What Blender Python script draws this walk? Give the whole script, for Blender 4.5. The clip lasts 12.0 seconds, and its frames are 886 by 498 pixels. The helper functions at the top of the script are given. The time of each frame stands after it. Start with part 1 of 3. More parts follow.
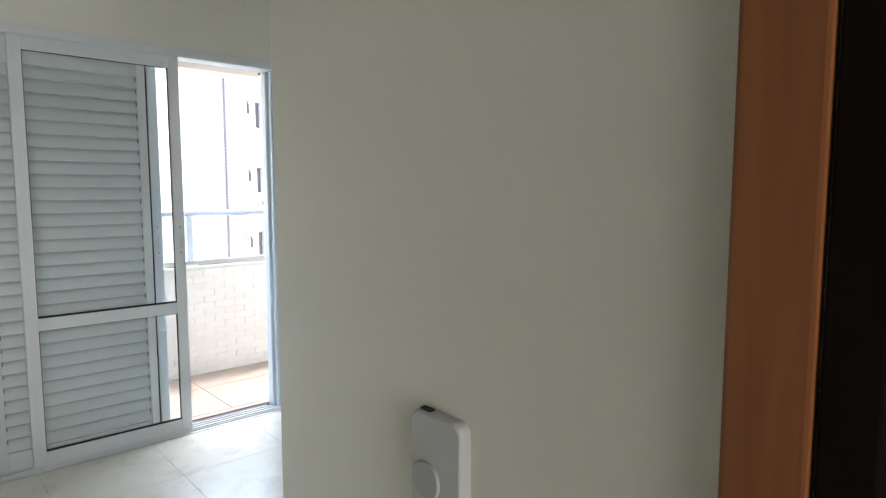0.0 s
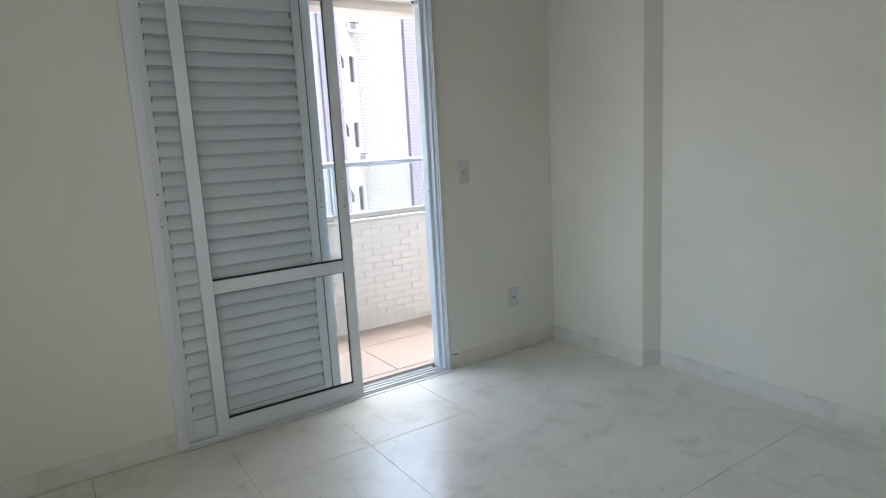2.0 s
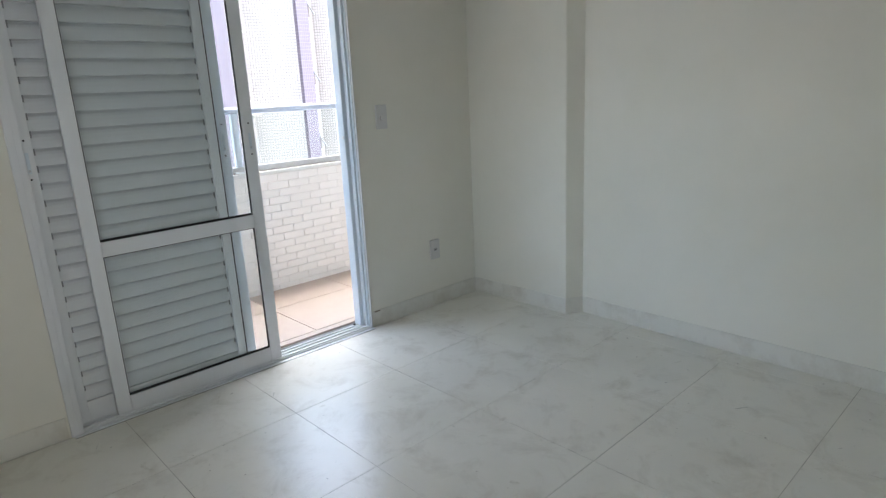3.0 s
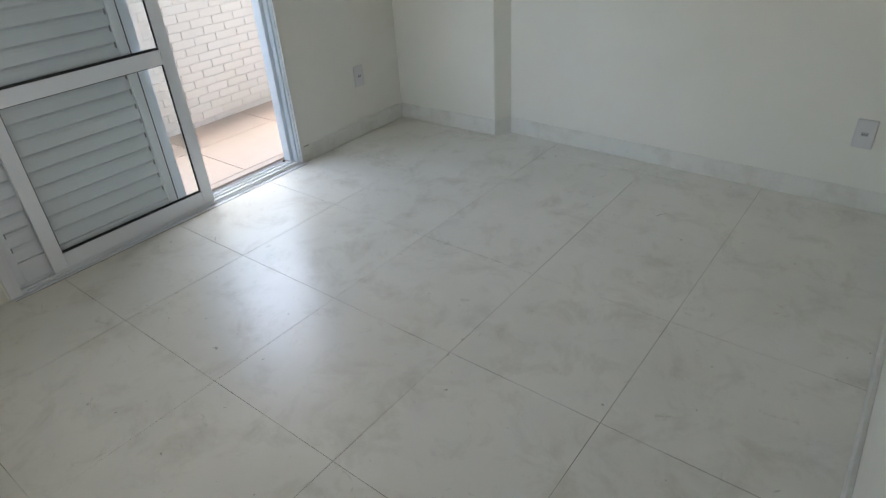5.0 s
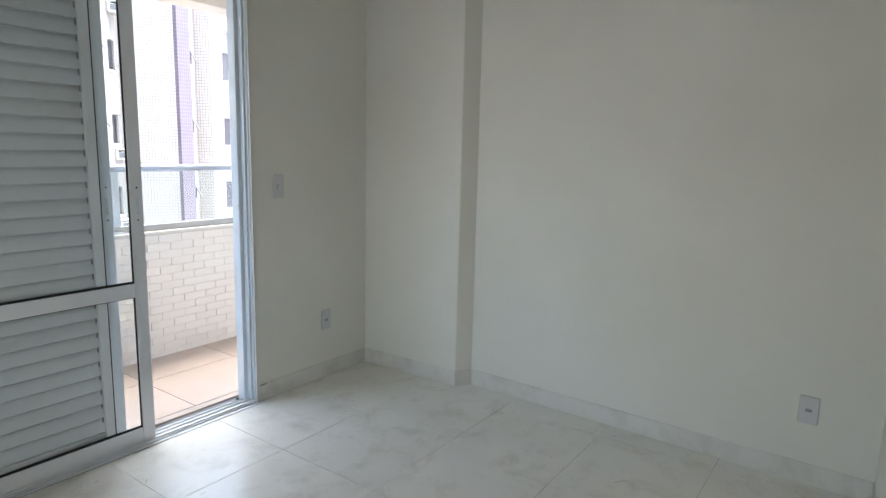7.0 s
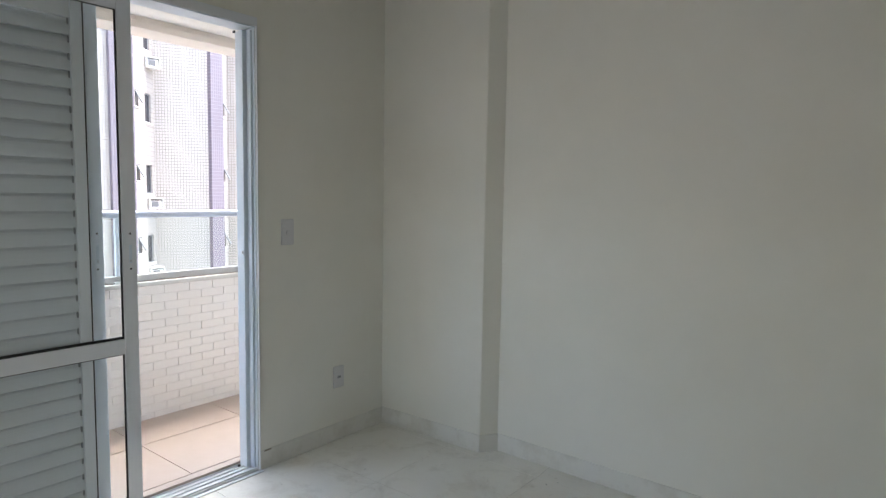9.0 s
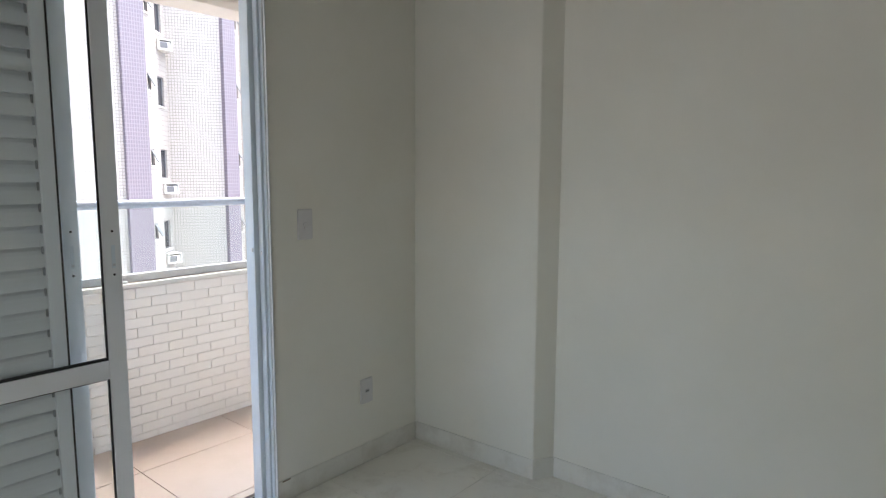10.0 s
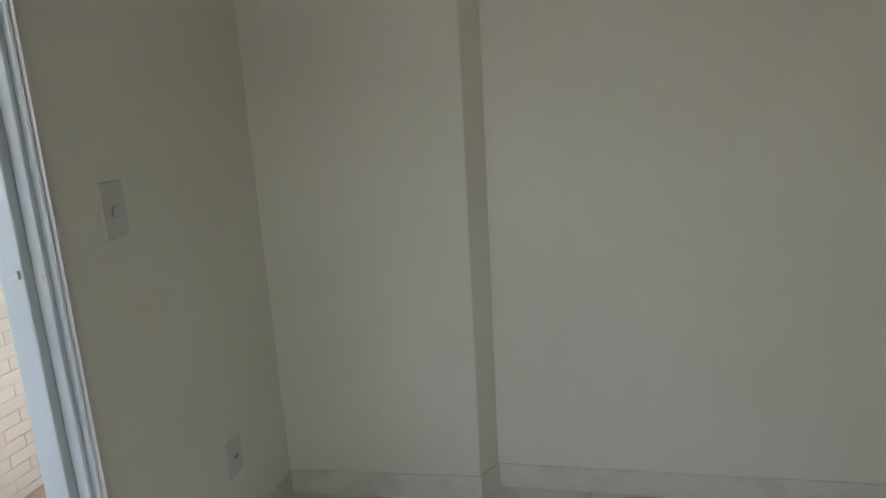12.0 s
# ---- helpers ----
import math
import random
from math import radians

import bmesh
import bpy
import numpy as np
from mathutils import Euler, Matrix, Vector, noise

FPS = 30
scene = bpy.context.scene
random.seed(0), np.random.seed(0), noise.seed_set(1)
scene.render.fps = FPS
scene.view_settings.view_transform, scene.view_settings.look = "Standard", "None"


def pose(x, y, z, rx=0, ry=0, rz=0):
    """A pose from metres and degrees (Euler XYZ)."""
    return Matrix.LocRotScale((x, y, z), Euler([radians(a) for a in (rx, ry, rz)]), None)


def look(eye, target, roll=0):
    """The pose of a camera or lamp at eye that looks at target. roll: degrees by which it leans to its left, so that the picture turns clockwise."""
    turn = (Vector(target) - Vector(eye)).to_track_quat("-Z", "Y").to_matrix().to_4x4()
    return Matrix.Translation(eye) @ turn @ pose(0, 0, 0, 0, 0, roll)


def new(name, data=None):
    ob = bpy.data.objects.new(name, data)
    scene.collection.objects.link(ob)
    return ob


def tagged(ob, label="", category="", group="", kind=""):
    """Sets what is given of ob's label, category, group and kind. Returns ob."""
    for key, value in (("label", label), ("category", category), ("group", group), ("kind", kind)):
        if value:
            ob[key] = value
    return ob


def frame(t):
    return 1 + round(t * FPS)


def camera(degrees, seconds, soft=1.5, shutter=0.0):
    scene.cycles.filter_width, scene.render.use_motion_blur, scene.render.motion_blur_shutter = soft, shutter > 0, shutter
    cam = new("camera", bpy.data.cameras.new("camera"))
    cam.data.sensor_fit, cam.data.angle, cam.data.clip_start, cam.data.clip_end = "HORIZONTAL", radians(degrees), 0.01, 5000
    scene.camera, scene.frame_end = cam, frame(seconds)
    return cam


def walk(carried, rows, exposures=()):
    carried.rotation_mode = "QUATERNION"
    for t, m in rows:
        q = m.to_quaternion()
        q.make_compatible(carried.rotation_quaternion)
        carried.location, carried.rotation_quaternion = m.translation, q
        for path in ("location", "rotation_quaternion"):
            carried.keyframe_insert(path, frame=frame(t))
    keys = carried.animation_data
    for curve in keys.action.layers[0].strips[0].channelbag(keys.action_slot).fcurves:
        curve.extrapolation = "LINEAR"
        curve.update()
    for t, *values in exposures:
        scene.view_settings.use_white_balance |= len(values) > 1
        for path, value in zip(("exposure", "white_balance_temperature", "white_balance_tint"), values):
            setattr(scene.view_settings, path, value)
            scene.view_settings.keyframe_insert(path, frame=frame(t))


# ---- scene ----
cam = camera(72.0, 12.0, soft=1.3)
PATH = [
    (0, (0.62, 0.41, 1.383), (1.952, 1.889, 1.192), 0.0),
    (0.5, (0.63, 0.545, 1.361), (1.647, 2.251, 1.134), -0.2),
    (1, (0.635, 0.681, 1.325), (1.423, 2.503, 1.085), 0.6),
    (1.5, (0.56, 0.868, 1.339), (1.451, 2.638, 1.068), -0.2),
    (2, (0.486, 1.023, 1.337), (1.572, 2.667, 0.991), -3.1),
    (2.5, (0.497, 1.149, 1.313), (1.683, 2.705, 0.899), -2.9),
    (3, (0.492, 1.237, 1.282), (1.81, 2.655, 0.779), -2.8),
    (3.5, (0.454, 1.281, 1.306), (1.788, 2.555, 0.533), -5.7),
    (5.5, (0.422, 1.315, 1.339), (1.735, 2.39, 0.28), -3.7),
    (6, (0.423, 1.314, 1.34), (1.865, 2.425, 0.511), -1.2),
    (6.5, (0.407, 1.318, 1.357), (1.968, 2.448, 0.821), 0.6),
    (7, (0.419, 1.283, 1.378), (2.026, 2.428, 1.054), 1.4),
    (7.5, (0.402, 1.304, 1.369), (2.043, 2.428, 1.166), 1.5),
    (9.5, (0.816, 1.588, 1.35), (2.36, 2.847, 1.161), 0.7),
    (10, (0.974, 1.838, 1.358), (2.504, 3.105, 1.124), 0.27),
    (10.5, (1.13, 2.076, 1.355), (2.645, 3.349, 1.063), -0.3),
    (11, (1.205, 2.388, 1.352), (2.879, 3.432, 1.024), -2.2),
    (11.5, (1.281, 2.675, 1.344), (3.107, 3.379, 0.931), -3.4),
    (12, (1.353, 2.926, 1.315), (3.277, 3.286, 0.902), -3.35),
]
walk(cam, [(t, look(e, g, r)) for t, e, g, r in PATH],
     exposures=[(0, 4.27, 6420, 5), (0.5, 3.97, 6360, 6), (1, 3.86, 6350, 6.5), (2, 3.80, 6290, 6.5), (5.5, 3.80, 6430, 7), (6.5, 3.81, 6400, 7), (9.5, 3.54, 6560, 8), (11, 3.39, 6700, 7), (11.5, 3.22, 6850, 7), (12, 3.26, 7050, 6)])

# ---- daylight: a bright overcast sky ----
SUN_UP, SUN_ROUND = radians(75), radians(88)
world = bpy.data.worlds.new("sky")
scene.world = world
world.use_nodes = True
wn = world.node_tree.nodes
sky = wn.new("ShaderNodeTexSky")
sky.sky_type = "NISHITA"
sky.sun_disc = False
sky.sun_elevation, sky.sun_rotation = SUN_UP, SUN_ROUND
sky.air_density, sky.dust_density, sky.ozone_density = 1.0, 6.0, 0.6
wn["Background"].inputs["Strength"].default_value = 0.15
world.node_tree.links.new(sky.outputs[0], wn["Background"].inputs["Color"])
sun = new("sun", bpy.data.lights.new("sun", "SUN"))
sun.data.energy, sun.data.angle, sun.data.color = 0.5, radians(85), (1.0, 0.97, 0.93)
sun_from = Vector((math.sin(SUN_ROUND) * math.cos(SUN_UP), math.cos(SUN_ROUND) * math.cos(SUN_UP), math.sin(SUN_UP)))
sun.matrix_world = look(sun_from * 60, (0, 0, 0))

# added fill light behind the walker, in an assumed, unseen opening of the west wall
side = new("side_fill_light", bpy.data.lights.new("side_fill_light", "AREA"))
side.data.shape, side.data.size, side.data.size_y = "RECTANGLE", 1.0, 1.2
side.data.spread = radians(104)
side.data.energy, side.data.color = 0.22, (0.97, 0.985, 1.0)
side.matrix_world = look((-0.02, 2.55, 1.05), (2.0, 2.55, 1.05))
# added fill light at the unseen rear end of the entry, no known source
back = new("entry_fill_light", bpy.data.lights.new("entry_fill_light", "AREA"))
back.data.shape, back.data.size, back.data.size_y = "RECTANGLE", 0.85, 1.9
back.data.spread = radians(75)
back.data.energy, back.data.color = 0.33, (1.0, 0.98, 0.95)
back.matrix_world = look((0.51, -1.17, 1.15), (0.51, 0, 1.15))


# ---- materials ----
class Mat:
    """A principled material with a few shortcuts for its nodes."""

    def __init__(self, name, color=(0.8, 0.8, 0.8), rough=0.5, metal=0.0):
        self.m = bpy.data.materials.new(name)
        self.m.use_nodes = True
        self.n, self.l = self.m.node_tree.nodes, self.m.node_tree.links
        self.b = self.n["Principled BSDF"]
        self.b.inputs["Base Color"].default_value = (*color, 1)
        self.b.inputs["Roughness"].default_value = rough
        self.b.inputs["Metallic"].default_value = metal

    def node(self, kind, **values):
        nd = self.n.new(kind)
        for k, v in values.items():
            nd.inputs[k.replace("_", " ")].default_value = v
        return nd

    def coords(self, scale=(1, 1, 1), turn=(0, 0, 0)):
        """Place in the world, so that the grain runs on over neighbouring pieces."""
        geo = self.n.new("ShaderNodeNewGeometry")
        mp = self.n.new("ShaderNodeMapping")
        mp.inputs["Scale"].default_value = scale
        mp.inputs["Rotation"].default_value = turn
        self.l.new(geo.outputs["Position"], mp.inputs["Vector"])
        return mp.outputs[0]

    def noise(self, scale, detail=4.0, rough=0.6, stretch=(1, 1, 1), distort=0.0):
        nd = self.node("ShaderNodeTexNoise", Scale=scale, Detail=detail, Roughness=rough, Distortion=distort)
        self.l.new(self.coords(stretch), nd.inputs["Vector"])
        return nd.outputs["Fac"]

    def ramp(self, fac, stops):
        nd = self.n.new("ShaderNodeValToRGB")
        el = nd.color_ramp.elements
        while len(el) < len(stops):
            el.new(0.5)
        for e, (p, c) in zip(el, stops):
            e.position = p
            e.color = (*c, 1) if isinstance(c, tuple) else (c, c, c, 1)
        self.l.new(fac, nd.inputs[0])
        return nd.outputs[0]

    def mix(self, fac, a, b, kind="MIX"):
        nd = self.n.new("ShaderNodeMix")
        nd.data_type, nd.blend_type = "RGBA", kind
        for i, v in ((0, fac), (6, a), (7, b)):
            if isinstance(v, tuple):
                nd.inputs[i].default_value = (*v, 1)
            elif isinstance(v, (int, float)):
                nd.inputs[i].default_value = v
            else:
                self.l.new(v, nd.inputs[i])
        return nd.outputs[2]

    def math(self, op, a, b):
        nd = self.n.new("ShaderNodeMath")
        nd.operation = op
        for i, v in enumerate((a, b)):
            if isinstance(v, (int, float)):
                nd.inputs[i].default_value = v
            else:
                self.l.new(v, nd.inputs[i])
        return nd.outputs[0]

    def random(self):
        return self.n.new("ShaderNodeObjectInfo").outputs["Random"]

    def island(self):
        return self.n.new("ShaderNodeNewGeometry").outputs["Random Per Island"]

    def color(self, sock):
        self.l.new(sock, self.b.inputs["Base Color"])
        return self

    def rough(self, sock):
        self.l.new(sock, self.b.inputs["Roughness"])
        return self

    def bump(self, height, strength=0.2, distance=0.002):
        nd = self.node("ShaderNodeBump", Strength=strength, Distance=distance)
        self.l.new(height, nd.inputs["Height"])
        self.l.new(nd.outputs[0], self.b.inputs["Normal"])
        return self


def make_paint(name, a, b, rough=0.6):
    k = Mat(name, a, rough)
    k.color(k.mix(k.ramp(k.noise(1.6, 5), [(0.35, 0.0), (0.7, 1.0)]), a, b))
    k.rough(k.ramp(k.noise(9, 3), [(0.3, rough - 0.08), (0.7, rough + 0.08)]))
    k.bump(k.math("ADD", k.noise(3.0, 3), k.math("MULTIPLY", k.noise(240, 3), 0.25)), 0.25, 0.004)
    return k.m


def make_skirting():
    """Pale stone with brownish building dust rubbed on in patches."""
    k = Mat("pale_stone_skirting", (0.77, 0.755, 0.70), 0.45)
    base = k.mix(k.noise(1.6, 4), (0.75, 0.735, 0.675), (0.70, 0.68, 0.62))
    k.color(k.mix(k.ramp(k.noise(7.0, 6, 0.65), [(0.46, 0.0), (0.72, 0.42)]), base, (0.42, 0.37, 0.28)))
    return k.m


def make_floor():
    k = Mat("polished_porcelain", (0.7, 0.68, 0.62), 0.22)
    base = k.mix(k.random(), (0.835, 0.815, 0.74), (0.81, 0.79, 0.715))
    cloud = k.ramp(k.noise(1.9, 5, 0.6), [(0.40, 0.0), (0.75, 0.4)])
    base = k.mix(cloud, base, (0.62, 0.595, 0.52))
    # brownish building dust, smeared in patches
    dirt = k.ramp(k.noise(5.5, 9, 0.70, distort=0.5), [(0.50, 0.0), (0.72, 0.37)])
    base = k.mix(dirt, base, (0.42, 0.375, 0.285))
    spots = k.ramp(k.noise(34, 2, 0.5), [(0.735, 0.0), (0.77, 0.6)])
    # small smudges where boots have turned
    smudge = k.ramp(k.noise(11.0, 7, 0.72, distort=1.2), [(0.62, 0.0), (0.74, 0.55)])
    base = k.mix(smudge, base, (0.47, 0.43, 0.345))
    base = k.mix(spots, base, (0.26, 0.24, 0.20))
    # short dark scratches in two directions
    for turn, cut in ((0.5, 0.77), (-0.9, 0.765)):
        spin = k.node("ShaderNodeMapping", Rotation=(0.0, 0.0, turn))
        k.l.new(k.coords(), spin.inputs["Vector"])
        long = k.node("ShaderNodeMapping", Scale=(8, 1.0, 1))
        k.l.new(spin.outputs[0], long.inputs["Vector"])
        nd = k.node("ShaderNodeTexNoise", Scale=5.0, Detail=3.0, Roughness=0.5)
        k.l.new(long.outputs[0], nd.inputs["Vector"])
        base = k.mix(k.ramp(nd.outputs["Fac"], [(cut - 0.025, 0.0), (cut + 0.01, 0.55)]), base, (0.24, 0.225, 0.20))
    k.color(base)
    k.b.inputs["Roughness"].default_value = 0.26
    k.b.inputs["Specular IOR Level"].default_value = 0.5
    return k.m


def make_grout():
    k = Mat("floor_grout", (0.58, 0.56, 0.5), 0.6)
    k.color(k.ramp(k.noise(2.3, 5, 0.7), [(0.36, (0.74, 0.72, 0.65)), (0.45, (0.52, 0.49, 0.42)), (0.54, (0.30, 0.27, 0.22)), (0.61, (0.06, 0.055, 0.05))]))
    return k.m


def make_brick(joined=False):
    k = Mat("glazed_white_brick_tile" + ("_far" if joined else ""), (0.72, 0.69, 0.64), 0.35)
    k.color(k.mix(k.island() if joined else k.random(), (0.83, 0.79, 0.745), (0.79, 0.75, 0.70)))
    k.bump(k.noise(60, 4), 0.12, 0.001)
    return k.m


def make_wood():
    k = Mat("varnished_wood", (0.3, 0.12, 0.05), 0.4)
    grain = k.noise(14, 6, 0.6, stretch=(4, 4, 0.25), distort=0.8)
    k.color(k.ramp(grain, [(0.3, (0.23, 0.073, 0.023)), (0.55, (0.29, 0.098, 0.031)), (0.8, (0.33, 0.118, 0.038))]))
    k.bump(grain, 0.1, 0.001)
    return k.m


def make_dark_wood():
    # near-black, with hardly any gloss
    k = Mat("near_black_wood", (0.007, 0.003, 0.002), 0.7)
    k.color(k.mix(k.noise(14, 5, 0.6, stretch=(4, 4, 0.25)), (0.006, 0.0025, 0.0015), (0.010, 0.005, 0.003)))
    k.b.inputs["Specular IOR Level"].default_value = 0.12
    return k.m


def make_metal_paint(name, a, b):
    k = Mat(name, a, 0.32)
    k.color(k.mix(k.noise(5, 4), a, b))
    k.bump(k.noise(420, 2), 0.06, 0.0006)
    return k.m


def make_slat():
    k = Mat("white_shutter_slat", (0.76, 0.79, 0.82), 0.38)
    k.color(k.mix(k.random(), (0.63, 0.655, 0.675), (0.66, 0.68, 0.70)))
    return k.m


def make_glass(name, tint, rough=0.0):
    """Thin clear glass: mostly see-through, with a mirror that grows at a slant."""
    k = Mat(name, tint, rough)
    out = k.n["Material Output"]
    clear = k.node("ShaderNodeBsdfTransparent")
    clear.inputs["Color"].default_value = (*tint, 1)
    shine = k.node("ShaderNodeBsdfGlossy")
    shine.inputs["Roughness"].default_value = 0.02
    slant = k.node("ShaderNodeLayerWeight", Blend=0.5).outputs["Facing"]
    fres = k.math("ADD", 0.04, k.math("MULTIPLY", 0.9, k.math("POWER", slant, 5.0)))
    mx = k.n.new("ShaderNodeMixShader")
    k.l.new(fres, mx.inputs[0])
    k.l.new(clear.outputs[0], mx.inputs[1])
    k.l.new(shine.outputs[0], mx.inputs[2])
    k.l.new(mx.outputs[0], out.inputs["Surface"])
    return k.m


def make_terracotta():
    k = Mat("beige_balcony_tile", (0.5, 0.36, 0.26), 0.45)
    base = k.mix(k.random(), (0.47, 0.385, 0.33), (0.44, 0.36, 0.305))
    base = k.mix(k.math("MULTIPLY", k.ramp(k.noise(5, 6), [(0.45, 0.0), (0.7, 1.0)]), 0.4), base, (0.38, 0.30, 0.24))
    k.color(base)
    k.bump(k.noise(80, 3), 0.1, 0.001)
    return k.m


def make_facade(name, tile, joint, w, h, turn=0.0, mortar=0.010):
    """Small facade tiles with grout, laid in straight courses; turn is the wall's bearing."""
    k = Mat(name, tile, 0.4)
    geo = k.n.new("ShaderNodeNewGeometry")
    rot = k.n.new("ShaderNodeMapping")
    rot.inputs["Rotation"].default_value = (0, 0, -turn)
    k.l.new(geo.outputs["Position"], rot.inputs["Vector"])
    sep, com = k.n.new("ShaderNodeSeparateXYZ"), k.n.new("ShaderNodeCombineXYZ")
    k.l.new(rot.outputs[0], sep.inputs[0])
    k.l.new(sep.outputs["X"], com.inputs["X"])
    k.l.new(sep.outputs["Z"], com.inputs["Y"])
    br = k.node("ShaderNodeTexBrick", Scale=1.0)
    br.offset = 0.0
    for key, v in (("Mortar Size", mortar), ("Brick Width", w), ("Row Height", h), ("Mortar Smooth", 0.2)):
        br.inputs[key].default_value = v
    br.inputs["Color1"].default_value = (*tile, 1)
    br.inputs["Color2"].default_value = (*[c * 0.95 for c in tile], 1)
    br.inputs["Mortar"].default_value = (*joint, 1)
    k.l.new(com.outputs[0], br.inputs["Vector"])
    k.color(k.mix(k.math("MULTIPLY", k.noise(0.35, 5), 0.3), br.outputs["Color"], tuple(c * 0.85 for c in tile)))
    inv = k.math("SUBTRACT", 1.0, br.outputs["Fac"])
    k.bump(inv, 0.4, 0.01)
    return k.m


PAINT = make_paint("warm_white_wall_paint", (0.79, 0.77, 0.695), (0.745, 0.725, 0.645))
CEIL = make_paint("white_ceiling_paint", (0.80, 0.79, 0.76), (0.77, 0.76, 0.73), 0.7)
SKIRT = make_skirting()
BALC = make_paint("beige_balcony_paint", (0.72, 0.66, 0.60), (0.66, 0.60, 0.54), 0.7)
FLOOR = make_floor()
GROUT = make_grout()
BRICK, BRICK_FAR = make_brick(), make_brick(True)
MORTAR = make_paint("brick_mortar", (0.72, 0.68, 0.63), (0.60, 0.55, 0.50), 0.9)
LEAF = make_metal_paint("white_powder_coated_leaf", (0.70, 0.715, 0.735), (0.74, 0.755, 0.77))
# white handrail tube; the sky it mirrors is painted in as blue
RAIL_SKY = make_metal_paint("sky_tinted_railing_tube", (0.42, 0.48, 0.59), (0.52, 0.58, 0.68))
# the frame's white carries the blue of the skylight in its base colour
ALU_SKY, SLAT, WOOD = make_metal_paint("sky_tinted_white_aluminium", (0.60, 0.68, 0.74), (0.65, 0.715, 0.77)), make_slat(), make_wood()
DARKWOOD = make_dark_wood()
PANE = make_glass("clear_glass", (0.975, 0.99, 0.99))
RAILPANE = make_glass("railing_glass", (0.93, 0.96, 0.95))
BLACK = Mat("black_rubber", (0.012, 0.012, 0.013), 0.6).m
PLASTIC = Mat("white_plastic", (0.64, 0.625, 0.615), 0.4).m
PHONE = Mat("pale_grey_plastic", (0.53, 0.52, 0.525), 0.4).m
PHONEPAD = Mat("grey_plastic", (0.43, 0.43, 0.43), 0.45).m
STEEL = Mat("brushed_steel", (0.55, 0.56, 0.58), 0.35, 1.0).m
TILE_OUT = make_terracotta()
STONE = make_paint("white_coping_stone", (0.74, 0.72, 0.68), (0.62, 0.60, 0.56), 0.5)
FACADE = make_facade("facade_tile", (0.405, 0.38, 0.355), (0.18, 0.16, 0.15), 0.115, 0.125)
FACADE_A = make_facade("facade_tile_slant", (0.37, 0.345, 0.325), (0.21, 0.19, 0.18), 0.6, 0.20, radians(45))
FACADE_B = make_facade("facade_tile_back_slant", (0.405, 0.38, 0.355), (0.18, 0.16, 0.15), 0.115, 0.125, radians(-38))
LILAC = make_facade("lilac_facade_tile", (0.148, 0.124, 0.150), (0.215, 0.19, 0.218), 0.095, 0.15, 0, 0.014)
WINDARK = Mat("dark_window_glass", (0.03, 0.032, 0.04), 0.08).m
SASH = Mat("grey_sash", (0.16, 0.17, 0.18), 0.3).m
PANEGREY = Mat("pale_window_glass", (0.34, 0.35, 0.36), 0.15).m
WINFRAME = Mat("grey_window_frame", (0.12, 0.12, 0.13), 0.4).m
# copy of LEAF for the outer leaf, with bright bluish skylight put into the colour
LEAF_SKYLIT = make_metal_paint("skylit_outer_leaf_paint", (0.76, 0.81, 0.86), (0.80, 0.85, 0.89))
SCUFF = Mat("brown_scuff", (0.20, 0.15, 0.10), 0.7).m
SEALANT = Mat("dirty_grey_sealant", (0.30, 0.28, 0.25), 0.7).m
SLAT_SHADE = Mat("slat_end_shade_grey", (0.25, 0.26, 0.27), 0.6).m
BASE = make_metal_paint("grey_rail_channel", (0.42, 0.42, 0.41), (0.48, 0.48, 0.47))
PANEMID = Mat("mauve_grey_window_glass", (0.10, 0.095, 0.11), 0.12).m
CURTAIN = Mat("teal_curtain", (0.035, 0.10, 0.11), 0.7).m
ACBODY = Mat("air_conditioner_casing", (0.70, 0.69, 0.66), 0.5).m
ACDARK = Mat("air_conditioner_grille", (0.10, 0.10, 0.105), 0.5).m
GROUND = make_paint("asphalt_ground", (0.10, 0.10, 0.10), (0.16, 0.155, 0.15), 0.9)


# ---- mesh helpers ----
def box(bm, x0, x1, y0, y1, z0, z1, bevel=0.0):
    """One box in bm, with its edges rounded by bevel."""
    made = bmesh.ops.create_cube(bm, size=1)["verts"]
    for v in made:
        v.co = Vector(((x0 + x1) / 2 + v.co.x * (x1 - x0), (y0 + y1) / 2 + v.co.y * (y1 - y0), (z0 + z1) / 2 + v.co.z * (z1 - z0)))
    if bevel:
        es = list({e for v in made for e in v.link_edges})
        bmesh.ops.bevel(bm, geom=es, offset=bevel, segments=2, profile=0.6, affect="EDGES", clamp_overlap=True)
    return made


def tube(bm, a, b, r, n=16):
    a, b = Vector(a), Vector(b)
    q = (b - a).to_track_quat("Z", "Y").to_matrix().to_4x4()
    bmesh.ops.create_cone(bm, cap_ends=True, segments=n, radius1=r, radius2=r, depth=(b - a).length,
                          matrix=Matrix.Translation((a + b) / 2) @ q)


def mesh_of(name, bm, material, smooth=False):
    me = bpy.data.meshes.new(name)
    bm.to_mesh(me)
    bm.free()
    me.materials.append(material)
    if smooth:
        me.shade_smooth()
    return me


def part(name, bm, material, parent, label="", kind="", smooth=False):
    ob = new(name, mesh_of(name, bm, material, smooth))
    ob.parent = parent
    return tagged(ob, label=label, kind=kind)


def thing(name, label, category, at=(0, 0, 0), group="", kind=""):
    ob = new(name)
    ob.location = at
    return tagged(ob, label=label, category=category, group=group, kind=kind)


def setting(name, bm, material, label, category="wall"):
    return tagged(new(name, mesh_of(name, bm, material)), label=label, category=category, kind="structure")


def boxed(*dims, bevel=0.0):
    bm = bmesh.new()
    box(bm, *dims, bevel=bevel)
    return bm


